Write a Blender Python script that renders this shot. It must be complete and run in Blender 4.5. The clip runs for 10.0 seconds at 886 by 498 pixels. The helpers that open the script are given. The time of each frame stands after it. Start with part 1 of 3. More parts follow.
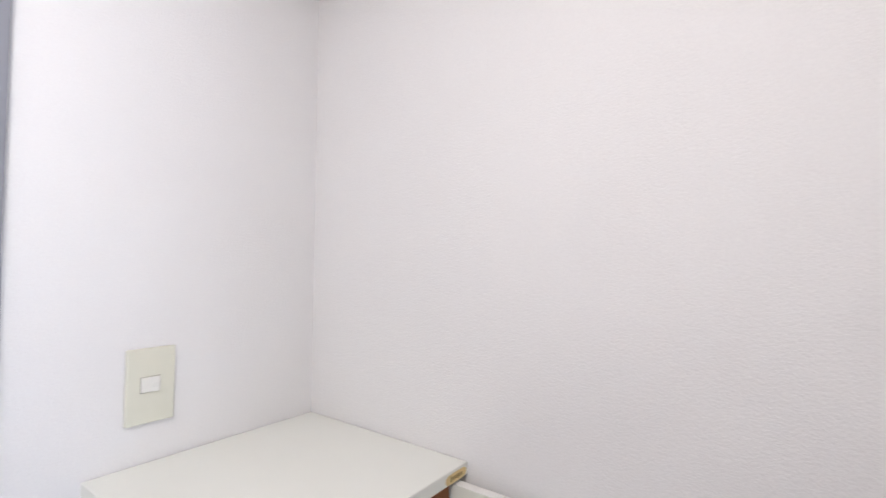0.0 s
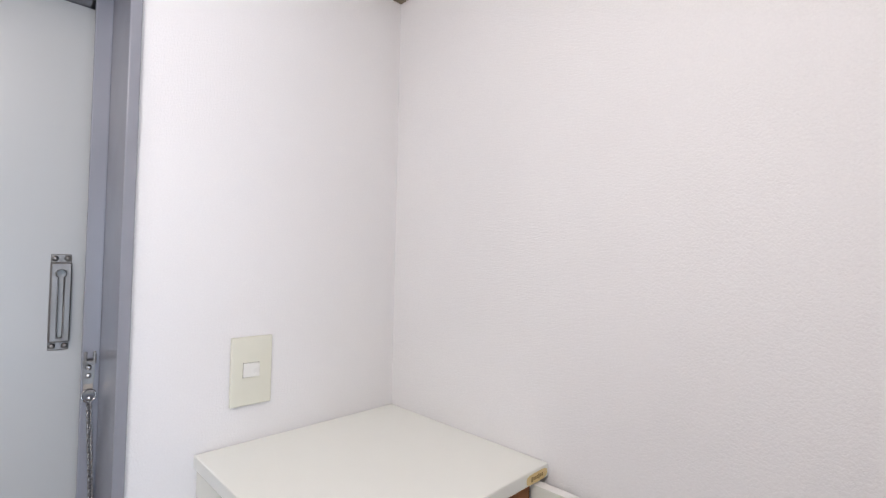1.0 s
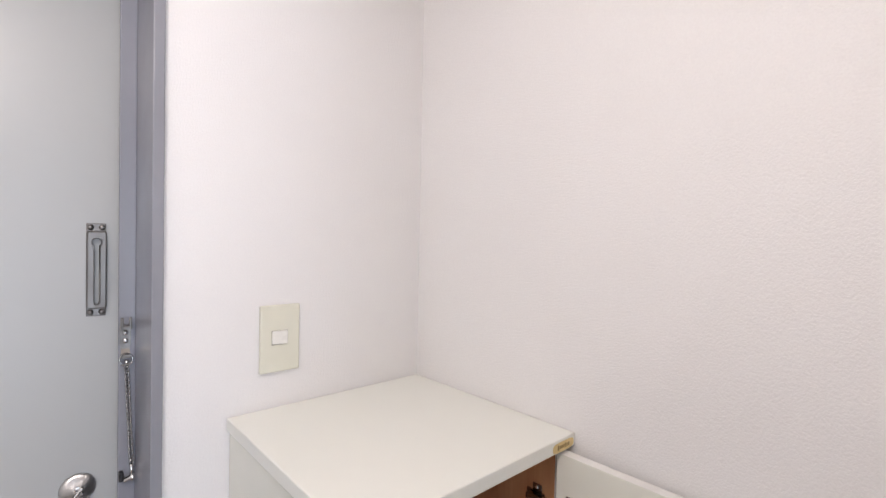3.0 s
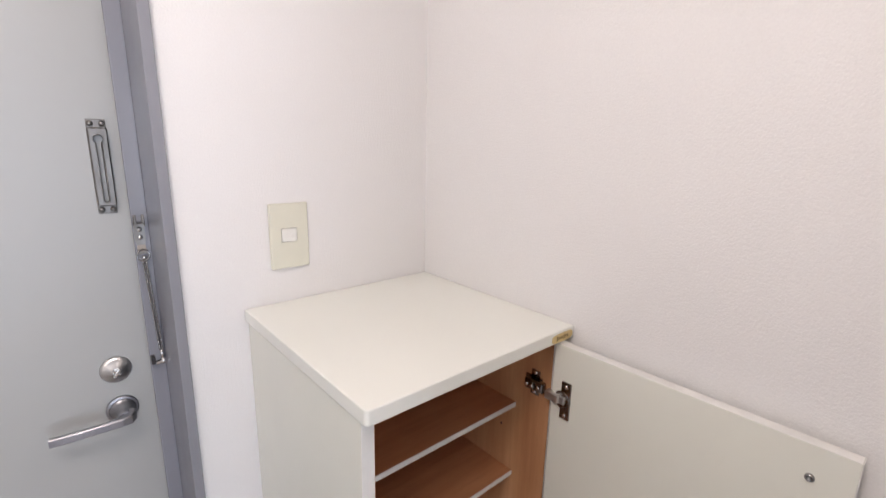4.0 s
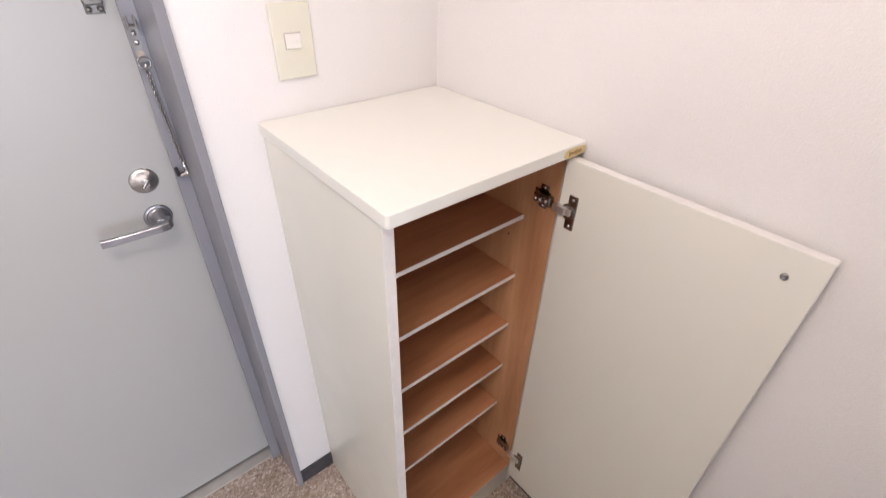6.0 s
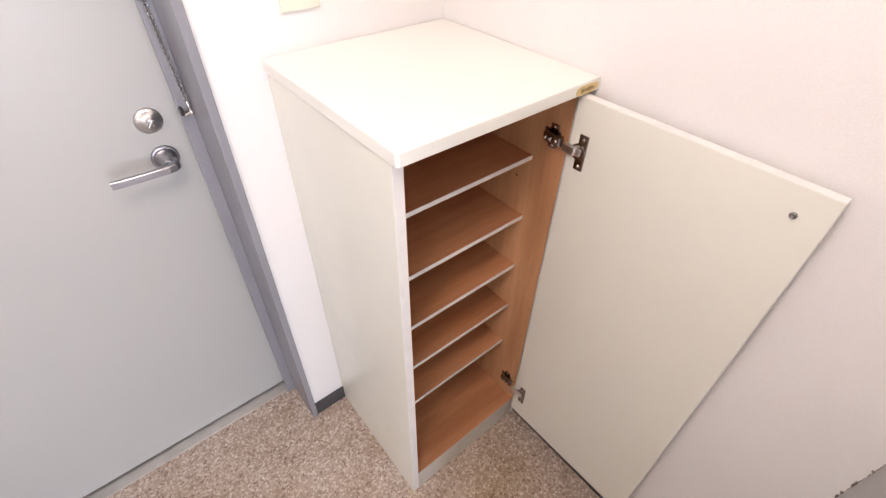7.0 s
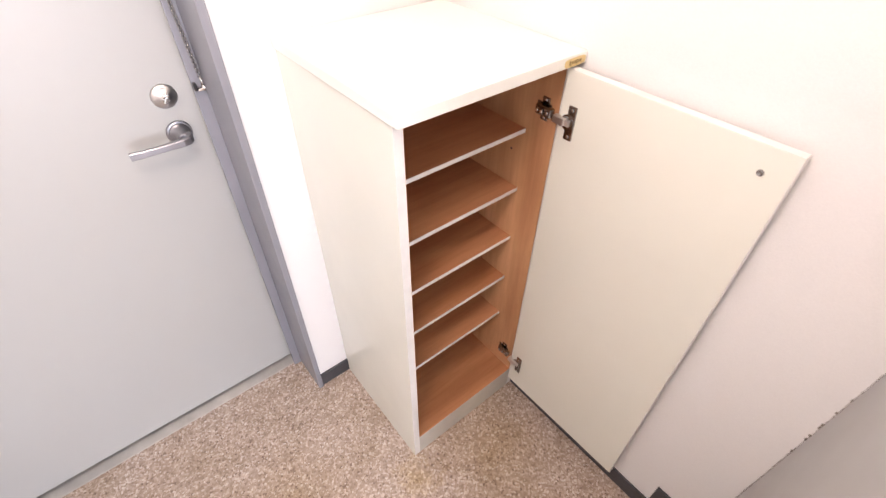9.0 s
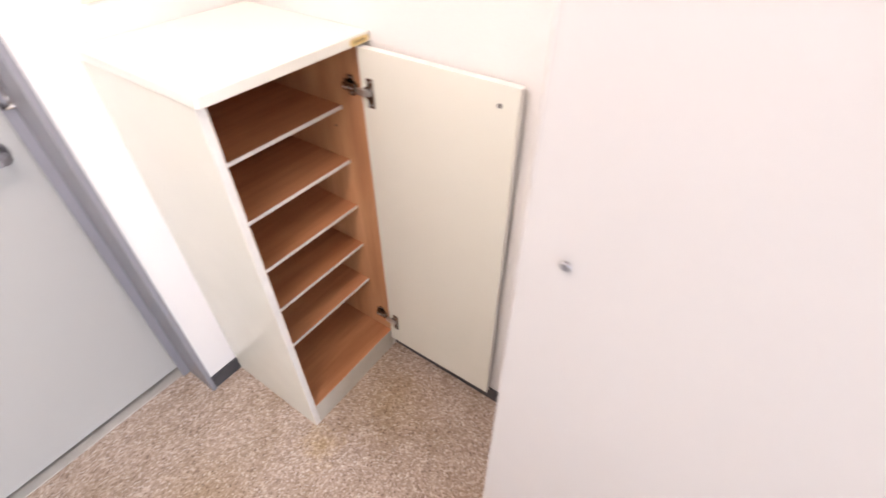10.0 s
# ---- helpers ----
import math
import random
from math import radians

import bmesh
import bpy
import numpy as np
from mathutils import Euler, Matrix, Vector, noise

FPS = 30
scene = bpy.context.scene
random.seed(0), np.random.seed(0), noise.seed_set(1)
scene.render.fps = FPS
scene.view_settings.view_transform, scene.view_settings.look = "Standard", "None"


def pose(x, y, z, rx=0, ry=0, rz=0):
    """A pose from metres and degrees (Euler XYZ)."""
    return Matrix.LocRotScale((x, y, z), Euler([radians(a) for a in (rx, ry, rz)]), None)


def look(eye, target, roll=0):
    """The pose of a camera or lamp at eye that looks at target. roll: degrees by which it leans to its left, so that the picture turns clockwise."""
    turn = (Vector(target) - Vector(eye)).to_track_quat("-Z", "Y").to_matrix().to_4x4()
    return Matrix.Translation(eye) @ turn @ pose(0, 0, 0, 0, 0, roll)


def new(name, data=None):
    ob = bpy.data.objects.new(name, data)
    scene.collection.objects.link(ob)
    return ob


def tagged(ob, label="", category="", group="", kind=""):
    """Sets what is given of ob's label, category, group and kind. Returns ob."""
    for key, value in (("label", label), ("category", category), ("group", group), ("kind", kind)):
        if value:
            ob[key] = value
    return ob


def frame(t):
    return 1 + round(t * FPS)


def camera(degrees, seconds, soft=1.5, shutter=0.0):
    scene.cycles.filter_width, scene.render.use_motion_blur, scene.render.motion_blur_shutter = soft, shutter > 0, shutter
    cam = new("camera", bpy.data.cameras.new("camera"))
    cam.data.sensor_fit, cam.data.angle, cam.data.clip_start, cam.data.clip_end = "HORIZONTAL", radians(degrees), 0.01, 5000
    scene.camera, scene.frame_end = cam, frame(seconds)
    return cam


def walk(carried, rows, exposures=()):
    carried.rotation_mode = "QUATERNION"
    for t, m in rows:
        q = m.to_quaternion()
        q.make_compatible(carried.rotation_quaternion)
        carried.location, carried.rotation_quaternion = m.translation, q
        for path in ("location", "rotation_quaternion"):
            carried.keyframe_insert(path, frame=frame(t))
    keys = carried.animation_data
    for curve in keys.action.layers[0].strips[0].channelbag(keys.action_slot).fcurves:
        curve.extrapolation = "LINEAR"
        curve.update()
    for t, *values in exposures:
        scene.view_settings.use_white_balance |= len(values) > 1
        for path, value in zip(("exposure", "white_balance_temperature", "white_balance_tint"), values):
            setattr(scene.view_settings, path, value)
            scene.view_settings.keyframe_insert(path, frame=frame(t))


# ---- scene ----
cam = camera(88.07, 10.0, soft=1.3, shutter=0.4)
# seconds, place, heading to the left of +y, tilt up, lean
PATH = [
    (0.0, -0.632, -0.818, 1.407, -53.63, 1.68, 0.67),
    (0.2, -0.626, -0.813, 1.404, -49.91, 1.64, 0.92),
    (0.5, -0.646, -0.807, 1.403, -47.09, 1.55, 1.08),
    (1.0, -0.647, -0.807, 1.404, -44.92, 1.46, 1.22),
    (1.5, -0.653, -0.805, 1.401, -43.63, 1.35, 1.28),
    (2.0, -0.647, -0.801, 1.396, -42.62, 1.02, 1.15),
    (2.2, -0.646, -0.800, 1.394, -42.50, 0.86, 1.18),
    (3.3, -0.640, -0.796, 1.386, -41.77, -4.30, 1.29),
    (3.5, -0.637, -0.796, 1.386, -41.53, -7.40, 1.33),
    (4.0, -0.637, -0.799, 1.379, -41.17, -13.29, 1.27),
    (4.5, -0.641, -0.799, 1.375, -40.95, -19.03, 1.34),
    (5.0, -0.647, -0.804, 1.372, -40.86, -24.37, 1.46),
    (5.5, -0.651, -0.807, 1.373, -40.64, -29.93, 1.46),
    (6.0, -0.654, -0.808, 1.370, -40.52, -35.10, 1.48),
    (6.2, -0.659, -0.809, 1.368, -40.54, -36.95, 1.46),
    (7.3, -0.666, -0.812, 1.366, -39.97, -42.56, 1.22),
    (7.5, -0.664, -0.810, 1.365, -40.05, -42.66, 1.32),
    (8.0, -0.668, -0.810, 1.365, -39.77, -42.74, 1.15),
    (8.5, -0.681, -0.823, 1.366, -39.67, -42.66, 1.01),
    (9.0, -0.709, -0.877, 1.365, -39.66, -42.67, 0.80),
    (9.3, -0.726, -0.936, 1.369, -41.71, -42.30, 0.99),
    (9.5, -0.728, -0.987, 1.376, -43.52, -42.29, 0.54),
    (9.6, -0.736, -1.011, 1.381, -45.26, -42.73, 1.36),
    (9.8, -0.741, -1.063, 1.389, -49.89, -42.22, 0.33),
    (9.9, -0.740, -1.087, 1.388, -52.45, -42.13, 0.17),
    (10.0, -0.737, -1.110, 1.386, -55.01, -42.22, -0.07),
]


def aim(x, y, z, yaw, pitch, roll):
    a, b = radians(yaw), radians(pitch)
    ahead = Vector((-math.sin(a) * math.cos(b), math.cos(a) * math.cos(b), math.sin(b)))
    return look((x, y, z), Vector((x, y, z)) + ahead, roll)


EXPOSURES = [(0.0, -0.52, 6050, 11.5), (1.0, -0.57, 6100, 12), (2.0, -0.56, 6230, 13), (3.5, -0.52, 6470, 14.5), (4.5, -0.50, 6550, 15.5), (5.0, -0.45, 6600, 16.5), (6.0, -0.19, 6720, 18.5), (7.5, 0.24, 6980, 20.5), (9.0, 0.43, 7040, 21.5), (9.5, 0.44, 7040, 21.5), (10.0, 0.38, 6980, 20)]
walk(cam, [(r[0], aim(*r[1:])) for r in PATH], exposures=EXPOSURES)

# ---- light ----
world = bpy.data.worlds.new("world")
scene.world = world
world.use_nodes = True
wn = world.node_tree.nodes
sky = wn.new("ShaderNodeTexSky")
sky.sky_type, sky.sun_disc, sky.sun_elevation, sky.sun_rotation = "NISHITA", False, radians(40), radians(200)
world.node_tree.links.new(sky.outputs[0], wn["Background"].inputs[0])
wn["Background"].inputs[1].default_value = 0.1


def area(name, m, w, h, watts, colour):
    d = bpy.data.lights.new(name, "AREA")
    d.shape, d.size, d.size_y, d.energy, d.color = "RECTANGLE", w, h, watts, colour
    ob = new(name, d)
    ob.matrix_world = m
    return ob


globe = bpy.data.lights.new("ceiling_light", "POINT")
globe.energy, globe.shadow_soft_size, globe.color = 17.0, 0.11, (1.0, 0.90, 0.835)
new("ceiling_light", globe).location = (-0.83, -0.70, 1.87)
area("window_light", look((-0.80, -3.47, 1.00), (-0.80, 0.0, 1.00)), 1.24, 1.64, 58, (0.71, 0.835, 1.0))


# ---- materials ----
def mat(name, colour, rough=0.5, metal=0.0, spec=0.5):
    m = bpy.data.materials.new(name)
    m.use_nodes = True
    b = m.node_tree.nodes["Principled BSDF"]
    b.inputs["Base Color"].default_value = (*colour, 1)
    b.inputs["Roughness"].default_value = rough
    b.inputs["Metallic"].default_value = metal
    b.inputs["Specular IOR Level"].default_value = spec
    return m, m.node_tree, b


def node(tree, kind, **values):
    n = tree.nodes.new(kind)
    for key, value in values.items():
        n.inputs[key].default_value = value
    return n


def coords(tree, scale=(1, 1, 1)):
    c, mp = tree.nodes.new("ShaderNodeTexCoord"), node(tree, "ShaderNodeMapping", Scale=scale)
    tree.links.new(c.outputs["Object"], mp.inputs[0])
    return mp.outputs[0]


def noise_tex(tree, at, scale, detail=4.0, rough=0.55):
    n = node(tree, "ShaderNodeTexNoise", Scale=scale, Detail=detail, Roughness=rough)
    tree.links.new(at, n.inputs["Vector"])
    return n.outputs["Fac"]


def ramp(tree, fac, stops):
    r = tree.nodes.new("ShaderNodeValToRGB")
    e = r.color_ramp.elements
    while len(e) < len(stops):
        e.new(0.5)
    for k, (pos, col) in enumerate(stops):
        e[k].position, e[k].color = pos, (*col, 1)
    tree.links.new(fac, r.inputs[0])
    return r.outputs[0]


def mix(tree, kind, fac, a, b):
    n = tree.nodes.new("ShaderNodeMix")
    n.data_type, n.blend_type = "RGBA", kind
    n.inputs[0].default_value = fac
    tree.links.new(a, n.inputs[6])
    tree.links.new(b, n.inputs[7])
    return n.outputs[2]


def bump(tree, b, height, strength, distance):
    n = node(tree, "ShaderNodeBump", Strength=strength, Distance=distance)
    tree.links.new(height, n.inputs["Height"])
    tree.links.new(n.outputs[0], b.inputs["Normal"])


def shade(c, k):
    return tuple(min(1, v * k) for v in c)


def mottled(name, colour, rough, amount=0.04, scale=6.0, relief=0.0, relief_scale=300.0, metal=0.0, spec=0.5, stretch=(1, 1, 1), rough_swing=0.12):
    m, t, b = mat(name, colour, rough, metal, spec)
    at = coords(t, stretch)
    col = ramp(t, noise_tex(t, at, scale, 5), [(0.3, shade(colour, 1 - amount)), (0.7, shade(colour, 1 + amount))])
    t.links.new(col, b.inputs["Base Color"])
    r = ramp(t, noise_tex(t, at, scale * 3, 3), [(0.3, (rough * (1 - rough_swing),) * 3), (0.7, (min(1, rough * (1 + rough_swing)),) * 3)])
    t.links.new(r, b.inputs["Roughness"])
    if relief:
        bump(t, b, noise_tex(t, at, relief_scale, 3, 0.6), relief, 0.001)
    return m


def wallpaper():
    m, t, b = mat("wallpaper", (0.80, 0.785, 0.775), 0.75, spec=0.3)
    at = coords(t)
    col = ramp(t, noise_tex(t, at, 2.2, 4), [(0.3, (0.835, 0.822, 0.812)), (0.7, (0.86, 0.85, 0.84))])
    fine = ramp(t, noise_tex(t, at, 420, 2), [(0.3, (0.965,) * 3), (0.7, (1.0,) * 3)])
    t.links.new(mix(t, "MULTIPLY", 1.0, col, fine), b.inputs["Base Color"])
    # fine fabric emboss, about two millimetres across, a little longer upright
    weave = noise_tex(t, coords(t, (1.0, 1.0, 0.9)), 330, 2.5, 0.65)
    grain = noise_tex(t, at, 130, 2, 0.5)
    add = t.nodes.new("ShaderNodeMath")
    add.operation = "MULTIPLY_ADD"
    add.inputs[1].default_value = 0.35
    t.links.new(grain, add.inputs[0])
    t.links.new(weave, add.inputs[2])
    bump(t, b, add.outputs[0], 0.6, 0.0015)
    return m


def granules():
    """Entrance floor of small stone granules set in resin."""
    m, t, b = mat("stone_granules", (0.4, 0.3, 0.23), 0.6, spec=0.35)
    at = coords(t)
    v = node(t, "ShaderNodeTexVoronoi", Scale=205.0)
    t.links.new(at, v.inputs["Vector"])
    one = t.nodes.new("ShaderNodeSeparateColor")
    t.links.new(v.outputs["Color"], one.inputs[0])
    col = ramp(t, one.outputs[0], [(0.0, (0.27, 0.20, 0.16)), (0.10, (0.41, 0.32, 0.255)), (0.42, (0.50, 0.405, 0.335)),
                                   (0.70, (0.58, 0.48, 0.41)), (0.90, (0.68, 0.60, 0.53)), (1.0, (0.78, 0.745, 0.70))])
    stain = ramp(t, noise_tex(t, at, 6, 6, 0.7), [(0.32, (0.76, 0.71, 0.63)), (0.52, (0.96, 0.94, 0.92)), (0.7, (1.0, 1.0, 1.0))])
    grit = ramp(t, noise_tex(t, at, 60, 4, 0.75), [(0.3, (0.66, 0.62, 0.61)), (0.65, (1.0, 1.0, 1.0))])
    both = mix(t, "MULTIPLY", 0.55, mix(t, "MULTIPLY", 1.0, col, stain), grit)
    # yellowish brown stains of old wear in front of the cabinet and beside its corner
    for (px, py), reach, tint in (((-0.20, -0.52), 0.17, (0.86, 0.80, 0.66)), ((-0.43, -0.44), 0.075, (0.98, 0.92, 0.72)), ((-0.75, -0.30), 0.20, (0.84, 0.78, 0.66))):
        far = node(t, "ShaderNodeVectorMath")
        far.operation = "DISTANCE"
        far.inputs[1].default_value = (px, py, 0.0)
        t.links.new(at, far.inputs[0])
        rag = t.nodes.new("ShaderNodeMath")
        rag.operation = "MULTIPLY_ADD"
        rag.inputs[1].default_value = 0.22
        t.links.new(noise_tex(t, at, 22, 5, 0.75), rag.inputs[0])
        t.links.new(far.outputs["Value"], rag.inputs[2])
        spot = ramp(t, rag.outputs[0], [(0.11, tint), (0.11 + reach, (1.0, 1.0, 1.0))])
        both = mix(t, "MULTIPLY", 1.0, both, spot)
    t.links.new(both, b.inputs["Base Color"])
    edge = node(t, "ShaderNodeTexVoronoi", Scale=205.0)
    edge.feature = "SMOOTH_F1"
    t.links.new(at, edge.inputs["Vector"])
    neg = t.nodes.new("ShaderNodeMath")
    neg.operation = "MULTIPLY"
    neg.inputs[1].default_value = -1.0
    t.links.new(edge.outputs["Distance"], neg.inputs[0])
    bump(t, b, neg.outputs[0], 0.4, 0.0008)
    return m


def wood(name, dark, light, stretch, rough=0.45, scale=14.0, spec=0.4):
    m, t, b = mat(name, light, rough, spec=spec)
    at = coords(t, stretch)
    warp = noise_tex(t, at, scale, 6, 0.6)
    col = ramp(t, warp, [(0.28, dark), (0.5, tuple((p + q) / 2 for p, q in zip(dark, light))), (0.72, light)])
    pores = ramp(t, noise_tex(t, at, scale * 9, 3, 0.7), [(0.30, (0.82, 0.78, 0.74)), (0.55, (1, 1, 1))])
    flame = ramp(t, noise_tex(t, coords(t, tuple(0.5 + 0.5 * v for v in stretch)), 5.5, 4), [(0.34, (0.78, 0.73, 0.70)), (0.7, (1, 1, 1))])
    t.links.new(mix(t, "MULTIPLY", 1.0, mix(t, "MULTIPLY", 0.35, col, pores), flame), b.inputs["Base Color"])
    bump(t, b, warp, 0.08, 0.0005)
    return m


def brushed(name, colour, rough, stretch):
    m, t, b = mat(name, colour, rough, 1.0)
    r = ramp(t, noise_tex(t, coords(t, stretch), 60, 4), [(0.3, (rough * 0.75,) * 3), (0.7, (rough * 1.3,) * 3)])
    t.links.new(r, b.inputs["Roughness"])
    return m


def turned_steel(name, colour, rough):
    """Steel brushed in circles about its own y axis, with rays of gloss."""
    m, t, b = mat(name, colour, rough, 1.0)
    tan = t.nodes.new("ShaderNodeTangent")
    tan.direction_type, tan.axis = "RADIAL", "Y"
    t.links.new(tan.outputs[0], b.inputs["Tangent"])
    b.inputs["Anisotropic"].default_value = 0.9
    return m


WALL = wallpaper()
CEIL = mottled("ceiling_paper", (0.82, 0.81, 0.79), 0.8, 0.02, 3, 0.3, 260)
FLOOR = granules()
TRIM_WOOD = wood("olive_brown_moulding", (0.20, 0.17, 0.11), (0.30, 0.26, 0.18), (0.08, 0.08, 1))
SKIRT = mottled("dark_vinyl_skirting", (0.055, 0.056, 0.064), 0.42, 0.15, 20, 0.1, 200)
OAK = wood("orange_oak_edge", (0.46, 0.24, 0.09), (0.66, 0.40, 0.18), (0.06, 1, 1), 0.35, 22)
BOARDS = wood("hall_floorboards", (0.36, 0.22, 0.12), (0.52, 0.34, 0.20), (1, 0.06, 1), 0.4, 18)
CREAM = mottled("cream_melamine", (0.815, 0.82, 0.735), 0.24, 0.015, 4, 0.04, 160)
TOP = mottled("white_melamine_top", (0.855, 0.862, 0.80), 0.33, 0.012, 3, 0.03, 120)
EDGE = mottled("pale_edge_banding", (0.83, 0.82, 0.785), 0.4, 0.05, 30)
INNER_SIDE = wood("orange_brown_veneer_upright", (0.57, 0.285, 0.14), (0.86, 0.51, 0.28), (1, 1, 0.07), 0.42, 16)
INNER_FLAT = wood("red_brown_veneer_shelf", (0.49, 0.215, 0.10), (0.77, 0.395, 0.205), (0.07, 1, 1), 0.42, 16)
# back toned below the shelf veneer: shade deep in the cabinet, put into colour
BACK_VENEER_SHADED = wood("red_brown_veneer_back_shaded", (0.40, 0.155, 0.07), (0.60, 0.28, 0.14), (1, 1, 0.07), 0.42, 16)
PLINTH = mottled("grey_beige_plinth", (0.60, 0.57, 0.50), 0.5, 0.06, 12)
CLOSET = mottled("closet_white_panel", (0.50, 0.492, 0.480), 0.42, 0.015, 3, 0.04, 150)
DOOR = mottled("grey_white_door_paint", (0.47, 0.478, 0.463), 0.36, 0.015, 1.2, 0.05, 90, rough_swing=0.03)
FRAME = mottled("blue_grey_frame_paint", (0.265, 0.268, 0.298), 0.22, 0.04, 5, 0.06, 110)
STRIP = mottled("grey_vinyl_strip", (0.36, 0.36, 0.36), 0.6, 0.06, 10)
SILL = mottled("dull_steel_sill", (0.56, 0.54, 0.51), 0.34, 0.10, 18, metal=0.7)
STEEL = turned_steel("turned_steel", (0.68, 0.67, 0.66), 0.33)
# colour darkened to stand in for a dark room reflected in this steel
GUARD_STEEL = brushed("dark_reflection_steel", (0.225, 0.212, 0.198), 0.40, (1, 1, 0.2))
LEVER = brushed("pale_satin_steel", (0.37, 0.37, 0.395), 0.36, (0.1, 1, 1))
CHROME = brushed("polished_chrome", (0.72, 0.71, 0.70), 0.13, (1, 1, 1))
ARM = brushed("bright_zinc", (0.74, 0.73, 0.71), 0.38, (1, 1, 1))
CHAIN = brushed("worn_chrome", (0.37, 0.366, 0.362), 0.12, (1, 1, 1))
NICKEL = brushed("dark_nickel", (0.32, 0.295, 0.275), 0.22, (1, 1, 0.2))
BLACK = mottled("black_plastic", (0.02, 0.02, 0.022), 0.45, 0.1, 30)
PLATE = mottled("yellowed_cream_plastic", (0.735, 0.725, 0.61), 0.36, 0.02, 20)
ROCKER = mottled("white_switch_plastic", (0.80, 0.79, 0.74), 0.3, 0.02, 20)
GOLD = mottled("gold_foil", (0.74, 0.58, 0.27), 0.4, 0.08, 60, metal=0.15)
def cracked():
    m, t, b = mat("cracked_sealant", (0.5, 0.47, 0.44), 0.7)
    col = ramp(t, noise_tex(t, coords(t), 90, 5, 0.75), [(0.42, (0.07, 0.055, 0.045)), (0.54, (0.26, 0.23, 0.19)), (0.66, (0.58, 0.54, 0.50))])
    t.links.new(col, b.inputs["Base Color"])
    return m


CRACK = cracked()
ROCKER_SHADE = mottled("rocker_shade_brown", (0.20, 0.18, 0.14), 0.5, 0.05, 40)
INK = mottled("brown_ink", (0.30, 0.20, 0.07), 0.5, 0.05, 40)


# ---- mesh helpers ----
def box(bm, lo, hi, bevel=0.0, segments=2, m=None):
    """Adds a box between two corners, with its edges rounded."""
    size = [b - a for a, b in zip(lo, hi)]
    mid = Vector([(a + b) / 2 for a, b in zip(lo, hi)])
    tmp = bmesh.new()
    bmesh.ops.create_cube(tmp, size=1.0, matrix=Matrix.Translation(mid) @ Matrix.Diagonal((*size, 1)))
    if bevel:
        bmesh.ops.bevel(tmp, geom=tmp.edges[:], offset=bevel, segments=segments, affect="EDGES", profile=0.5)
    if m is not None:
        bmesh.ops.transform(tmp, matrix=m, verts=tmp.verts)
    join(bm, tmp)
    return bm


def join(bm, tmp):
    keep = bpy.data.meshes.new("tmp")
    tmp.to_mesh(keep)
    tmp.free()
    bm.from_mesh(keep)
    bpy.data.meshes.remove(keep)


def lathe(bm, profile, axis_m, steps=32, smooth=True):
    """Adds a turned solid: profile of (radius, height) about the local z axis, laid by axis_m."""
    rings = []
    for r, h in profile:
        rings.append([bm.verts.new(axis_m @ Vector((r * math.cos(2 * math.pi * k / steps), r * math.sin(2 * math.pi * k / steps), h))) for k in range(steps)])
    for a, b in zip(rings, rings[1:]):
        for k in range(steps):
            f = bm.faces.new((a[k], a[(k + 1) % steps], b[(k + 1) % steps], b[k]))
            f.smooth = smooth
    bm.faces.new(list(reversed(rings[0])))
    bm.faces.new(rings[-1])
    return bm


def tube(bm, points, radius, steps=8, flat=1.0):
    """Adds a swept bar along points; flat squeezes its section in the second direction."""
    pts = [Vector(p) for p in points]
    rings, side = [], None
    for k, p in enumerate(pts):
        d = (pts[min(k + 1, len(pts) - 1)] - pts[max(k - 1, 0)]).normalized()
        if side is None:
            side = d.orthogonal().normalized()
        side = (side - d * side.dot(d)).normalized()
        up = d.cross(side)
        rings.append([bm.verts.new(p + radius * (math.cos(2 * math.pi * j / steps) * side + flat * math.sin(2 * math.pi * j / steps) * up)) for j in range(steps)])
    for a, b in zip(rings, rings[1:]):
        for j in range(steps):
            bm.faces.new((a[j], a[(j + 1) % steps], b[(j + 1) % steps], b[j])).smooth = True
    bm.faces.new(list(reversed(rings[0])))
    bm.faces.new(rings[-1])
    return bm


def ring(bm, m, major, minor, stretch=1.0, steps=18, sides=8):
    """Adds a closed link, in the local xy plane; stretch lengthens it along y."""
    loops = []
    for k in range(steps):
        a = 2 * math.pi * k / steps
        c = Vector((major * math.cos(a), major * math.sin(a) * stretch, 0))
        out = Vector((math.cos(a), math.sin(a) / stretch, 0)).normalized()
        loops.append([bm.verts.new(m @ (c + minor * (math.cos(2 * math.pi * j / sides) * out + math.sin(2 * math.pi * j / sides) * Vector((0, 0, 1))))) for j in range(sides)])
    for k in range(steps):
        a, b = loops[k], loops[(k + 1) % steps]
        for j in range(sides):
            bm.faces.new((a[j], a[(j + 1) % sides], b[(j + 1) % sides], b[j])).smooth = True
    return bm


def mesh(name, bm, material):
    bmesh.ops.recalc_face_normals(bm, faces=bm.faces)
    d = bpy.data.meshes.new(name)
    bm.to_mesh(d)
    bm.free()
    d.materials.append(material)
    return new(name, d)


def thing(name, at, label, category, kind="", group=""):
    ob = new(name)
    ob.location = at
    ob.empty_display_size = 0.05
    return tagged(ob, label, category, group, kind)


def part(name, bm, material, parent, label=""):
    """Links a bmesh, made in world places, as one mesh under a thing or a part."""
    ob = mesh(name, bm, material)
    ob.parent = parent
    top = parent.parent or parent
    ob.matrix_parent_inverse = Matrix.Translation(-top.location)
    if parent.parent:
        ob.matrix_parent_inverse = Matrix.Identity(4)
    return tagged(ob, label)


def structure(name, bm, material, label, category):
    return tagged(mesh(name, bm, material), label, category, kind="structure")


def B(lo, hi, bevel=0.0, segments=2):
    return box(bmesh.new(), lo, hi, bevel, segments)


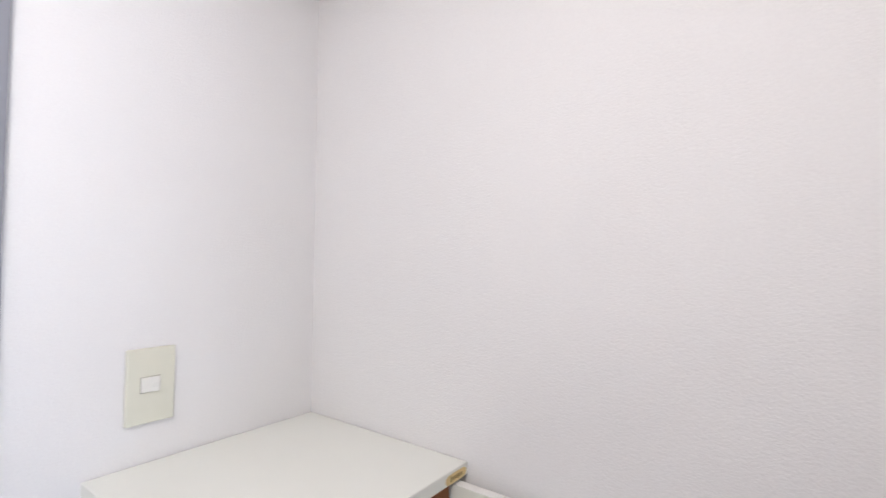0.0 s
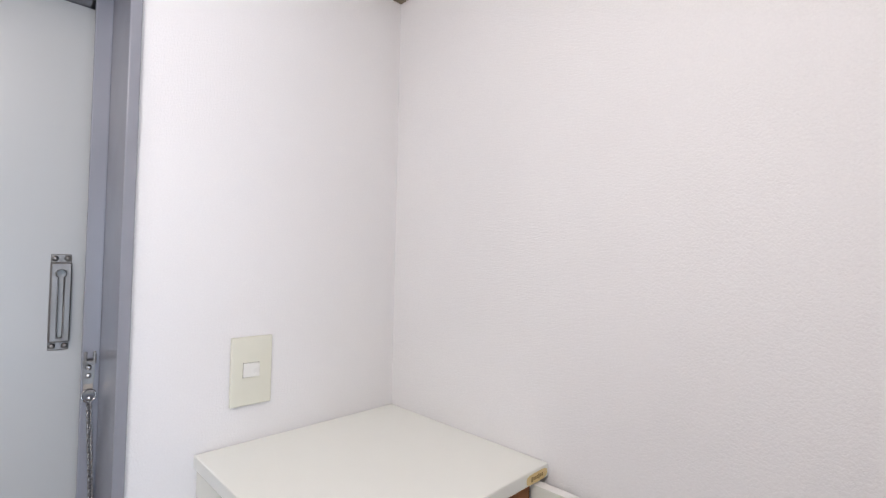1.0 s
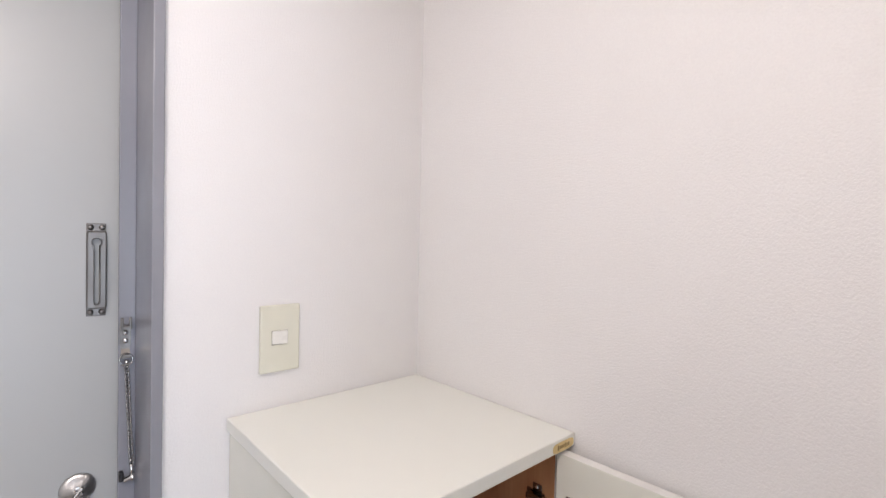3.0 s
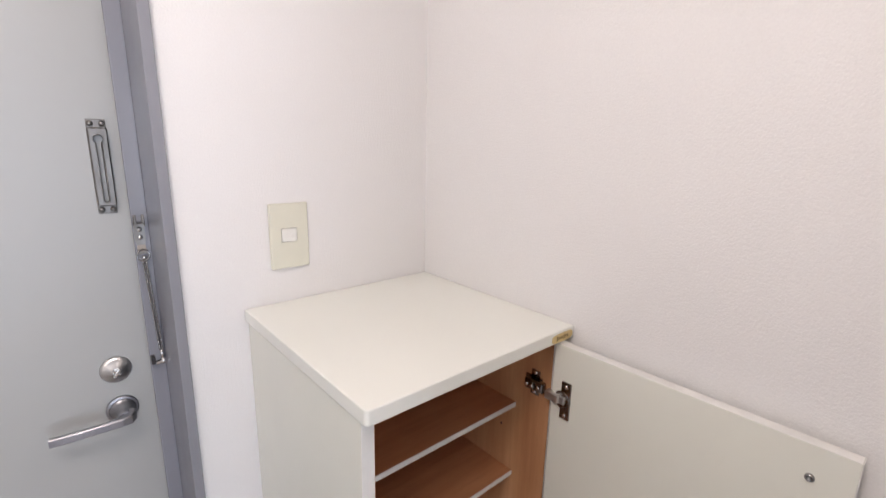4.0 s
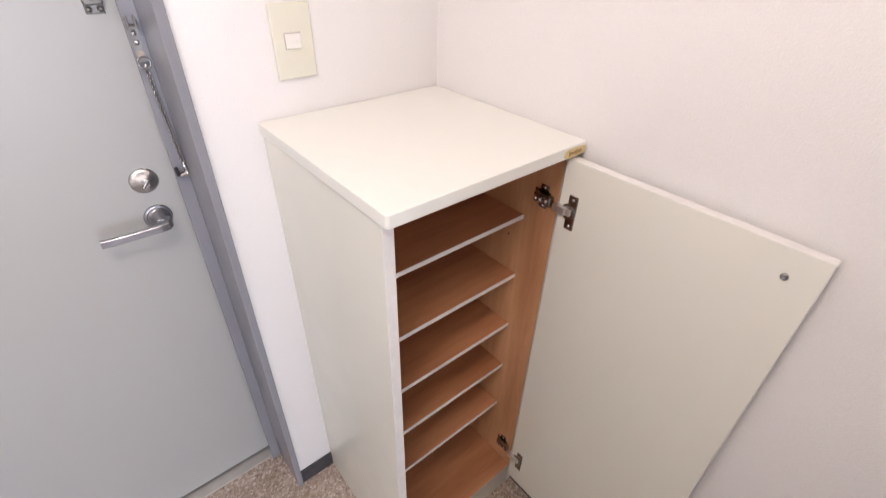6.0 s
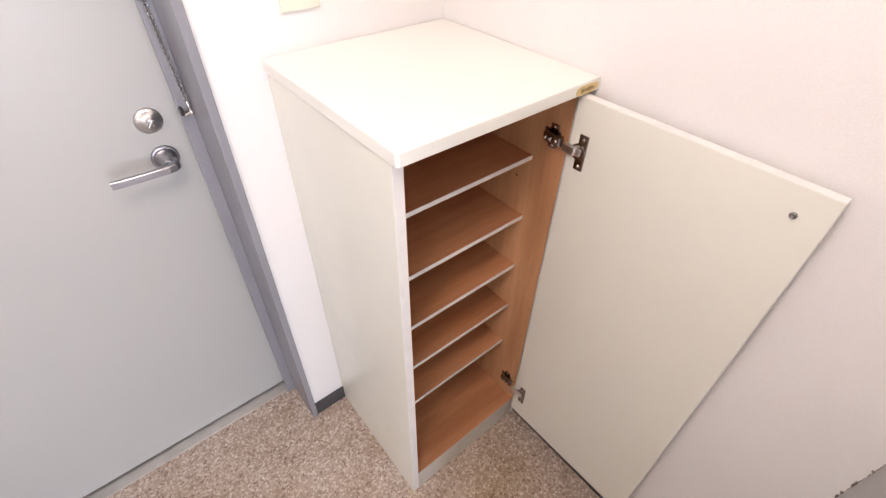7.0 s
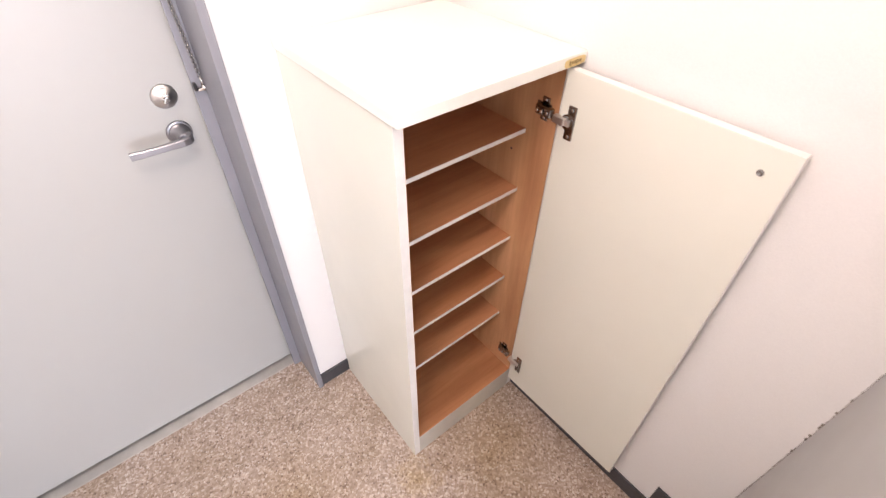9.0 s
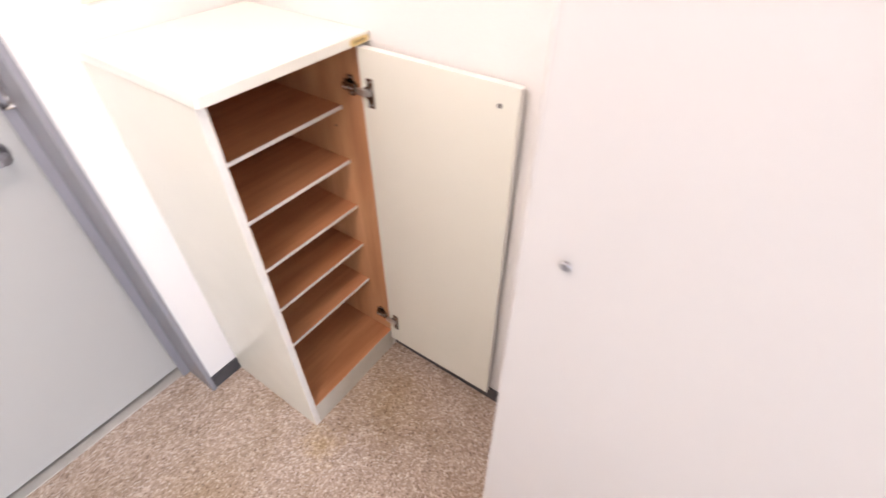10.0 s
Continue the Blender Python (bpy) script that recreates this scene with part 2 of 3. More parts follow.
# ---- the setting ----
CEIL_Z, STEP_Y, STEP_Z, WEST, SOUTH = 2.005, -0.940, 0.085, -1.46, -3.5
DOOR_Y = 0.168
EAST = 0.006
JAMB_W, JAMB_E, HEAD = -1.405, -0.4945, 1.850

structure("floor", B((WEST, STEP_Y, -0.1), (EAST, 0.26, 0.0)), FLOOR, "beige brown stone-granule entrance floor, speckled and slightly soiled", "floor")
structure("floor_hall", B((WEST, SOUTH, -0.1), (EAST, -1.01, STEP_Z - 0.001)), BOARDS, "raised hall floor of light brown boards", "floor")
structure("step_edge", B((WEST, -1.01, -0.1), (EAST, STEP_Y, STEP_Z), 0.004), OAK, "orange oak edging board along the entrance step", "step")
bm = B((JAMB_E, 0.0, 0.0), (0.12, 0.26, CEIL_Z))
box(bm, (WEST - 0.12, 0.0, 0.0), (JAMB_W, 0.26, CEIL_Z))
box(bm, (JAMB_W, 0.0, HEAD), (JAMB_E, 0.26, CEIL_Z))
structure("wall_north", bm, WALL, "white embossed wallpaper wall round the entrance door", "wall")
structure("wall_east", B((EAST, SOUTH, 0.0), (0.12, 0.0, CEIL_Z)), WALL, "white wall with finely embossed fabric-like wallpaper", "wall")
structure("wall_west", B((WEST - 0.12, SOUTH, 0.0), (WEST, 0.0, CEIL_Z)), WALL, "white wallpapered wall", "wall")
bm = B((WEST - 0.12, SOUTH - 0.12, 0.0), (-1.43, SOUTH, CEIL_Z))
box(bm, (-0.17, SOUTH - 0.12, 0.0), (0.12, SOUTH, CEIL_Z))
box(bm, (-1.43, SOUTH - 0.12, 0.0), (-0.17, SOUTH, 0.17))
box(bm, (-1.43, SOUTH - 0.12, 1.95), (-0.17, SOUTH, CEIL_Z))
structure("wall_south", bm, WALL, "white wallpapered wall", "wall")
structure("ceiling", B((WEST - 0.12, SOUTH - 0.12, CEIL_Z), (0.12, 0.26, CEIL_Z + 0.1)), CEIL, "white papered ceiling", "ceiling")


def moulding(name, lo, hi):
    return structure(name, B(lo, hi, 0.004), TRIM_WOOD, "olive brown wooden moulding under the ceiling", "moulding")


moulding("trim", (WEST, -0.022, 1.985), (EAST, 0.0, CEIL_Z))
moulding("trim", (EAST - 0.022, -0.994, 1.985), (EAST, -0.022, CEIL_Z))

SK = 0.055
structure("baseboard", B((JAMB_E, -0.007, 0.0), (-0.391, 0.0, SK), 0.0015), SKIRT, "dark grey vinyl skirting beside the door frame", "skirting")
bm = B((EAST - 0.007, -0.884, 0.0), (EAST, -0.002, SK), 0.0015)
box(bm, (EAST - 0.0072, STEP_Y + 0.001, 0.0), (EAST, -0.884, 0.143), 0.0015)
box(bm, (EAST - 0.0072, -0.994, STEP_Z + 0.001), (EAST, STEP_Y + 0.0015, 0.143), 0.0015)
structure("baseboard", bm, SKIRT, "dark grey vinyl skirting, stepped up at the raised floor", "skirting")

# ---- entrance door and its frame ----
frame_ob = thing("door_frame", (-0.95, 0.05, 0.0), "blue-grey painted steel door frame with a stepped jamb", "door frame", "structure")


def jamb(name, sx, x0):
    """One jamb: a proud lip, a reveal and a stop; sx is +1 for the jamb whose opening lies towards -x."""
    def X(a, b):
        return tuple(sorted((x0 - sx * a, x0 - sx * b)))
    bm = bmesh.new()
    for a, b, y0, y1, z1 in ((-0.001, 0.0145, -0.012, 0.262, HEAD + 0.02), (0.0140, 0.0380, 0.1226, 0.1300, HEAD - 0.02), (0.0140, 0.0200, 0.1295, 0.262, HEAD - 0.02)):
        lo, hi = X(a, b)
        box(bm, (lo, y0, 0.0), (hi, y1, z1), 0.0018)
    return part(name, bm, FRAME, frame_ob)


jamb("jamb", 1, JAMB_E)
jamb("jamb", -1, JAMB_W)
bm = B((JAMB_W, -0.012, HEAD - 0.019), (JAMB_E, 0.262, HEAD + 0.02), 0.0018)
box(bm, (JAMB_W + 0.039, 0.125, HEAD - 0.028), (JAMB_E - 0.039, 0.262, HEAD - 0.0188), 0.0018)
part("head", bm, FRAME, frame_ob)
bm = B((JAMB_W + 0.02, 0.132, 0.0), (JAMB_E - 0.02, 0.262, 0.004), 0.0015)
part("sill", bm, SILL, frame_ob, "brushed steel threshold strip")

# chain hardware on the stop
CX, CY = -0.5236, 0.1226
bm = bmesh.new()
# a plate that narrows to a raised tongue, as (half width, height, depth in front of the stop)
rows = ((0.0080, 1.2330, 0.0035), (0.0080, 1.2010, 0.0035), (0.0060, 1.1935, 0.0040), (0.0064, 1.1850, 0.0085), (0.0072, 1.1790, 0.0100))
front = [[bm.verts.new((CX + k * w, CY - d, z)) for k in (-1, 1)] for w, z, d in rows]
back = [[bm.verts.new((CX + k * w, CY - d + 0.0026, z)) for k in (-1, 1)] for w, z, d in rows]
for k in range(len(rows) - 1):
    bm.faces.new((front[k][0], front[k][1], front[k + 1][1], front[k + 1][0]))
    bm.faces.new((back[k][0], back[k + 1][0], back[k + 1][1], back[k][1]))
    for j in (0, 1):
        bm.faces.new((front[k][j], front[k + 1][j], back[k + 1][j], back[k][j]))
bm.faces.new((front[0][0], back[0][0], back[0][1], front[0][1]))
bm.faces.new((front[-1][0], front[-1][1], back[-1][1], back[-1][0]))
box(bm, (CX - 0.0080, CY - 0.0160, 1.2270), (CX + 0.0080, CY - 0.0015, 1.2330), 0.0012)
for k in (-1, 1):
    box(bm, (CX + k * 0.0058 - 0.0022, CY - 0.0160, 1.2290), (CX + k * 0.0058 + 0.0022, CY - 0.0120, 1.2470), 0.0014)
bracket = part("chain_bracket", bm, GUARD_STEEL, frame_ob, "satin steel chain bracket")
for z in (1.2205, 1.2070):
    part("rivet", lathe(bmesh.new(), [(0.0044, 0.0), (0.0042, 0.0018), (0.0030, 0.0034), (0.0010, 0.0041)], Matrix.Translation((CX, CY - 0.0034, z)) @ Matrix.Rotation(radians(90), 4, "X"), 14), CHROME, bracket)
part("chain_ring", ring(bmesh.new(), pose(CX + 0.0006, CY - 0.0095, 1.1765, 80, 0, 8), 0.0094, 0.0016), CHAIN, frame_ob, "chrome ring")
part("ring_ball", lathe(bmesh.new(), [(0.0008, -0.0036), (0.0026, -0.0026), (0.0036, 0.0), (0.0026, 0.0026), (0.0008, 0.0036)], pose(CX + 0.0010, CY - 0.0110, 1.1725), 12), CHROME, frame_ob)
n, first = 36, None
for k in range(n):
    u = k / (n - 1)
    z = 1.1655 - u * (1.1655 - 0.9985)
    # a close-linked twisted chain: neighbours lean opposite ways
    m = pose(CX + 0.0012 + 0.0078 * u, CY - 0.0085, z, 90, 24, 38 + 90 * (k % 2))
    if first is None:
        link = part("chain_link", ring(bmesh.new(), Matrix.Identity(4), 0.0037, 0.00125, 1.4, 12, 6), CHAIN, frame_ob)
        first = link.data
    else:
        link = new("chain_link", first)
        link.parent = frame_ob
        link.matrix_parent_inverse = Matrix.Translation(-frame_ob.location)
    link.matrix_basis = m
EX0, EZ0 = CX + 0.0092, 0.9770
bm = tube(bmesh.new(), [(EX0 - 0.0006, CY - 0.0090, 0.9990), (EX0, CY - 0.0095, 0.9900), (EX0, CY - 0.0100, EZ0)], 0.0026, 10)
lathe(bm, [(0.0012, -0.0125), (0.0036, -0.0110), (0.0040, -0.0030), (0.0062, -0.0015), (0.0066, 0.0020), (0.0048, 0.0050), (0.0034, 0.0060), (0.0034, 0.0105), (0.0012, 0.0115)], pose(EX0, CY - 0.0100, EZ0, 0, 78, 0), 16)
part("chain_end", bm, CHROME, frame_ob, "chrome chain end pin")
part("chain_catch", B((CX - 0.0085, CY - 0.0130, 0.9735), (CX - 0.0020, CY, 0.9890), 0.0020), BLACK, frame_ob, "black plastic chain catch")

LEAF_E, LEAF_W = -0.5160, JAMB_W + 0.0215
door = thing("door_1", (-0.95, 0.2, 0.0), "closed grey-white painted steel entrance door with satin lever", "door", "structure")
part("leaf", B((LEAF_W, DOOR_Y, 0.0105), (LEAF_E, DOOR_Y + 0.04, HEAD - 0.029), 0.0008), DOOR, door)
TO_ROOM = Matrix.Rotation(radians(90), 4, "X")


def turned(profile, x, z, y=DOOR_Y, steps=36):
    return lathe(bmesh.new(), profile, Matrix.Translation((x, y, z)) @ TO_ROOM, steps)


# thumb turn
TX, TZ = -0.582, 0.9585
turn = part("thumb_turn", turned([(0.0250, 0.0), (0.0250, 0.0026), (0.0240, 0.0042), (0.0180, 0.0066), (0.0120, 0.0098), (0.0072, 0.0132), (0.0050, 0.0138)], TX, TZ), STEEL, door, "satin steel deadbolt thumb turn")
bm = box(bmesh.new(), (-0.0024, -0.0225, -0.0088), (0.0024, -0.010, 0.0088), 0.0012, 3, pose(TX, DOOR_Y, TZ, 0, 40, 0))
box(bm, (-0.0072, -0.0205, -0.0020), (0.0072, -0.010, 0.0020), 0.0010, 2, pose(TX, DOOR_Y, TZ, 0, 40, 0))
part("thumb_piece", bm, CHROME, turn)
# lever
RX, RZ = -0.581, 0.8785
rose = part("rose", turned([(0.0258, 0.0), (0.0258, 0.0044), (0.0250, 0.0058), (0.0236, 0.0062), (0.0130, 0.0064)], RX, RZ), LEVER, door, "round satin steel rose")
part("neck", turned([(0.0218, 0.0060), (0.0192, 0.0078), (0.0158, 0.0112), (0.0128, 0.0170), (0.0110, 0.0250), (0.0104, 0.0400)], RX, RZ, steps=24), LEVER, rose)
bm = bmesh.new()
path = [(RX + 0.0085, DOOR_Y - 0.026), (RX + 0.0085, DOOR_Y - 0.038), (RX + 0.0045, DOOR_Y - 0.0455), (RX - 0.006, DOOR_Y - 0.0490), (RX - 0.030, DOOR_Y - 0.0500), (RX - 0.062, DOOR_Y - 0.0500), (RX - 0.092, DOOR_Y - 0.0485), (RX - 0.1065, DOOR_Y - 0.0465)]
rings = []
for k, (px, py) in enumerate(path):
    half = (0.0092, 0.0090, 0.0086, 0.0078, 0.0072, 0.0072, 0.0074, 0.0078)[k]
    deep = (0.0085, 0.0085, 0.0080, 0.0065, 0.0052, 0.0046, 0.0044, 0.0044)[k]
    qx, qy = (path[min(k + 1, 7)][j] - path[max(k - 1, 0)][j] for j in (0, 1))
    d = Vector((qx, qy, 0)).normalized()
    nrm = Vector((-d.y, d.x, 0))
    sect = [bm.verts.new(Vector((px, py, RZ - 0.0012)) + nrm * (deep * ca) + Vector((0, 0, half * sa)))
            for ca, sa in ((1, 0.76), (0.70, 1), (-0.70, 1), (-1, 0.76), (-1, -0.76), (-0.70, -1), (0.70, -1), (1, -0.76))]
    rings.append(sect)
for a, b in zip(rings, rings[1:]):
    for j in range(8):
        bm.faces.new((a[j], a[(j + 1) % 8], b[(j + 1) % 8], b[j]))
bm.faces.new(rings[0])
bm.faces.new(rings[-1])
part("lever", bm, LEVER, door, "satin steel lever handle")
# chain guard plate with a keyhole slot
GX0, GX1, GZ0, GZ1 = -0.5725, -0.5450, 1.2450, 1.4015
gm, Z0, Z1 = (GX0 + GX1) / 2, GZ0 + 0.0135, GZ1 - 0.0135
Y0 = DOOR_Y - 0.0125


def keyhole(grow):
    """The slot's outline in x and z: a round eye above a long narrow slot."""
    eye, r, w, foot = Z1 - 0.0185, 0.0068 + grow, 0.0036 + grow, Z0 + 0.0105
    a0 = math.asin(w / r)
    pts = [(gm + r * math.sin(a), eye - r * math.cos(a)) for a in (a0 + (2 * math.pi - 2 * a0) * k / 20 for k in range(21))]
    pts += [(gm - w * math.cos(a), foot - w * math.sin(a)) for a in (math.pi * k / 8 for k in range(9))]
    return pts


def loop_at(bm, outline, y):
    return [bm.verts.new((x, y, z)) for x, z in outline]


def skirt(bm, a, b):
    for k in range(len(a)):
        j = (k + 1) % len(a)
        bm.faces.new((a[k], a[j], b[j], b[k]))


def rounded(grow, r):
    """The raised strap's outline, its corners rounded by r and its edge moved out by grow."""
    pts = []
    for cx, cz, a0 in ((GX1 - r, Z1 - r, 0), (GX0 + r, Z1 - r, 90), (GX0 + r, Z0 + r, 180), (GX1 - r, Z0 + r, 270)):
        pts += [(cx + (r + grow) * math.cos(radians(a0 + 22.5 * k)), cz + (r + grow) * math.sin(radians(a0 + 22.5 * k))) for k in range(5)]
    return pts


bm = bmesh.new()
o, i = loop_at(bm, rounded(-0.0022, 0.0032), Y0), loop_at(bm, keyhole(0.0010), Y0)
edges = [bm.edges.new((q[k], q[(k + 1) % len(q)])) for q in (o, i) for k in range(len(q))]
bmesh.ops.triangle_fill(bm, use_beauty=True, edges=edges)
mid = loop_at(bm, rounded(-0.0006, 0.0032), Y0 + 0.0011)
rim = loop_at(bm, rounded(0.0, 0.0032), Y0 + 0.0030)
skirt(bm, o, mid)
skirt(bm, mid, rim)
skirt(bm, rim, loop_at(bm, rounded(0.0, 0.0032), DOOR_Y - 0.0003))
lip = loop_at(bm, keyhole(0.0), Y0 + 0.0012)
skirt(bm, i, lip)
skirt(bm, lip, loop_at(bm, keyhole(-0.0006), Y0 + 0.0045))
for z0, z1 in ((GZ0, Z0 + 0.001), (Z1 - 0.001, GZ1)):
    box(bm, (GX0 + 0.0004, DOOR_Y - 0.0024, z0), (GX1 - 0.0004, DOOR_Y, z1), 0.0011)
guard = part("guard_plate", bm, GUARD_STEEL, door, "satin steel door chain guard with a slot")
bm = bmesh.new()
pts = keyhole(0.0006)
tube(bm, [(x, Y0 - 0.0002, z) for x, z in pts] + [(pts[0][0], Y0 - 0.0002, pts[0][1])], 0.0009, 6)
part("slot_rim", bm, GUARD_STEEL, guard)
part("slot_back", B((GX0 + 0.003, DOOR_Y - 0.0012, Z0 + 0.003), (GX1 - 0.003, DOOR_Y - 0.0004, Z1 - 0.003)), DOOR, guard)
for z in (GZ0 + 0.0070, GZ1 - 0.0070):
    for x in (gm - 0.0080, gm + 0.0080):
        part("screw", turned([(0.0049, 0.0), (0.0047, 0.0018), (0.0034, 0.0036), (0.0012, 0.0044)], x, z, DOOR_Y - 0.002, 16), GUARD_STEEL, guard)

# ---- light switch ----
switch = thing("light_switch", (-0.312, 0.0, 1.146), "yellowed cream plastic light switch on the white wall", "light switch")
part("cover_plate", B((-0.348, -0.0075, 1.1465), (-0.277, 0.0, 1.265), 0.0022, 3), PLATE, switch)
# a thin brown sheet draws the shade in the gap round the rocker
part("rocker_shade_sheet", B((-0.3282, -0.0079, 1.1952), (-0.2998, -0.007, 1.2202), 0.0003, 1), ROCKER_SHADE, switch, "thin brown sheet for the shade in the gap round the rocker")
bm = box(bmesh.new(), (-0.0134, -0.0042, -0.0118), (0.0134, 0.002, 0.0118), 0.0012, 2, pose(-0.3142, -0.0080, 1.2080, 0, 0, -7))
part("rocker", bm, ROCKER, switch, "white switch rocker")

# ---- shoe cabinet ----
W, D, H = 0.3995, 0.4035, 1.083
cab = thing("shoe_cabinet", (-W / 2, -D / 2, 0.0), "cream shoe cabinet with open door and five empty brown shelves", "shoe cabinet")
L, R, FR, T = -0.3945, 0.0020, -0.3835, 0.018
bm = B((-W, -D, H - 0.0210), (EAST - 0.0015, -0.0015, H))
corner = [e for e in bm.edges if abs(e.verts[0].co.z - e.verts[1].co.z) > 0.01 and e.verts[0].co.y < -0.3 and e.verts[0].co.x < -0.3]
bmesh.ops.bevel(bm, geom=corner, offset=0.006, segments=5, affect="EDGES", profile=0.5)
rim = [e for e in bm.edges if abs(e.verts[0].co.z - e.verts[1].co.z) < 0.001]
bmesh.ops.bevel(bm, geom=rim, offset=0.0016, segments=2, affect="EDGES", profile=0.5)
part("top", bm, TOP, cab, "white melamine top board")


def upright(x0, x1, inner):
    """A side panel: cream outside, veneer inside, pale banded front edge."""
    ob = part("side_panel", B((x0, FR + 0.0012, 0.0), (x1, -0.002, H - 0.0213)), CREAM, cab)
    part("edge_band", B((x0, FR, 0.0), (x1, FR + 0.0011, H - 0.0213), 0.0004, 1), EDGE, ob)
    a, b = (x1, x1 + 0.0008) if inner > 0 else (x0 - 0.0008, x0)
    part("veneer", B((a, FR + 0.001, 0.075), (b, -0.012, H - 0.0214)), INNER_SIDE, ob, "reddish brown wood veneer")
    return ob


upright(L, L + T, 1)
right_panel = upright(R - T, R, -1)
part("back_panel", B((L + T + 0.001, -0.011, 0.0), (R - T - 0.001, -0.003, H - 0.0215)), BACK_VENEER_SHADED, cab, "reddish brown veneer back, darkened for the shade inside")
part("under_top", B((L + T + 0.001, FR + 0.002, H - 0.0230), (R - T - 0.001, -0.0112, H - 0.0214)), INNER_FLAT, cab)
for z in (0.902, 0.752, 0.6035, 0.459, 0.306):
    sh = part("shelf", B((L + T + 0.0012, -0.3080, z - 0.009), (R - T - 0.0012, -0.0115, z)), INNER_FLAT, cab)
    part("edge_band", B((L + T + 0.0012, -0.3096, z - 0.0092), (R - T - 0.0012, -0.3081, z + 0.0002), 0.0003, 1), EDGE, sh)
part("bottom_board", B((L + T + 0.0012, FR + 0.001, 0.074), (R - T - 0.0012, -0.0115, 0.090)), INNER_FLAT, cab)
part("plinth", B((L + T + 0.0005, FR + 0.0005, 0.0), (R - T - 0.0005, FR + 0.016, 0.0895), 0.0006), PLINTH, cab, "grey-beige plinth board")

# sticker: a plain gold lozenge with bars in place of its lettering
bm = bmesh.new()
face = []
for k in range(24):
    t = 2 * math.pi * k / 24
    c, e = math.cos(t), math.sin(t)
    face.append(bm.verts.new((-0.0270 + 0.0280 * math.copysign(abs(c) ** 0.45, c), -D - 0.0002, 1.0705 + 0.0078 * math.copysign(abs(e) ** 0.6, e))))
got = bmesh.ops.extrude_face_region(bm, geom=[bm.faces.new(face)])
bmesh.ops.translate(bm, vec=(0, -0.0004, 0), verts=[v for v in got["geom"] if isinstance(v, bmesh.types.BMVert)])
sticker = part("sticker", bm, GOLD, cab, "small gold foil sticker")
for x, w, h in ((-0.0430, 0.0040, 0.0075), (-0.0375, 0.0034, 0.005), (-0.0330, 0.0034, 0.005), (-0.0285, 0.0028, 0.0055), (-0.0245, 0.0034, 0.0075), (-0.0195, 0.0030, 0.005), (-0.0150, 0.0034, 0.005)):
    part("bar", B((x, -D - 0.0009, 1.0705 - h / 2), (x + w, -D - 0.0005, 1.0705 + h / 2)), INK, sticker)

# the open door: hinged at the panel beside the wall, a little short of flat against it
HX, HY, EX, EY = -0.0290, -0.3930, -0.0252, -0.778
ang = math.degrees(math.atan2(EY - HY, EX - HX))
SWING = Matrix.Translation((HX, HY, 0)) @ Matrix.Rotation(radians(ang), 4, "Z")
LW, LZ0, LZ1 = math.hypot(EX - HX, EY - HY), 0.066, 1.0565


def on_leaf(lo, hi, bevel=0.0, seg=2):
    """A box in the door's own axes: along its width, out of its inner face (negative), up."""
    return box(bmesh.new(), lo, hi, bevel, seg, SWING)


leaf = part("cabinet_door", on_leaf((0.0, 0.0008, LZ0), (LW, 0.0182, LZ1), 0.0008), CREAM, cab, "cream melamine door, wide open")
part("edge_band", on_leaf((0.0006, 0.0012, LZ1), (LW - 0.0006, 0.0178, LZ1 + 0.0006)), EDGE, leaf)
part("edge_band", on_leaf((LW, 0.0012, LZ0), (LW + 0.0006, 0.0178, LZ1)), EDGE, leaf)
m = SWING @ Matrix.Translation((0.3460, 0.0008, 1.0166)) @ Matrix.Rotation(radians(90), 4, "X")
part("catch_stud", lathe(bmesh.new(), [(0.0050, -0.001), (0.0050, 0.0014), (0.0042, 0.0028), (0.0032, 0.0032), (0.0022, 0.0012), (0.0008, 0.0012)], m, 24), CHAIN, leaf, "small chrome catch stud")


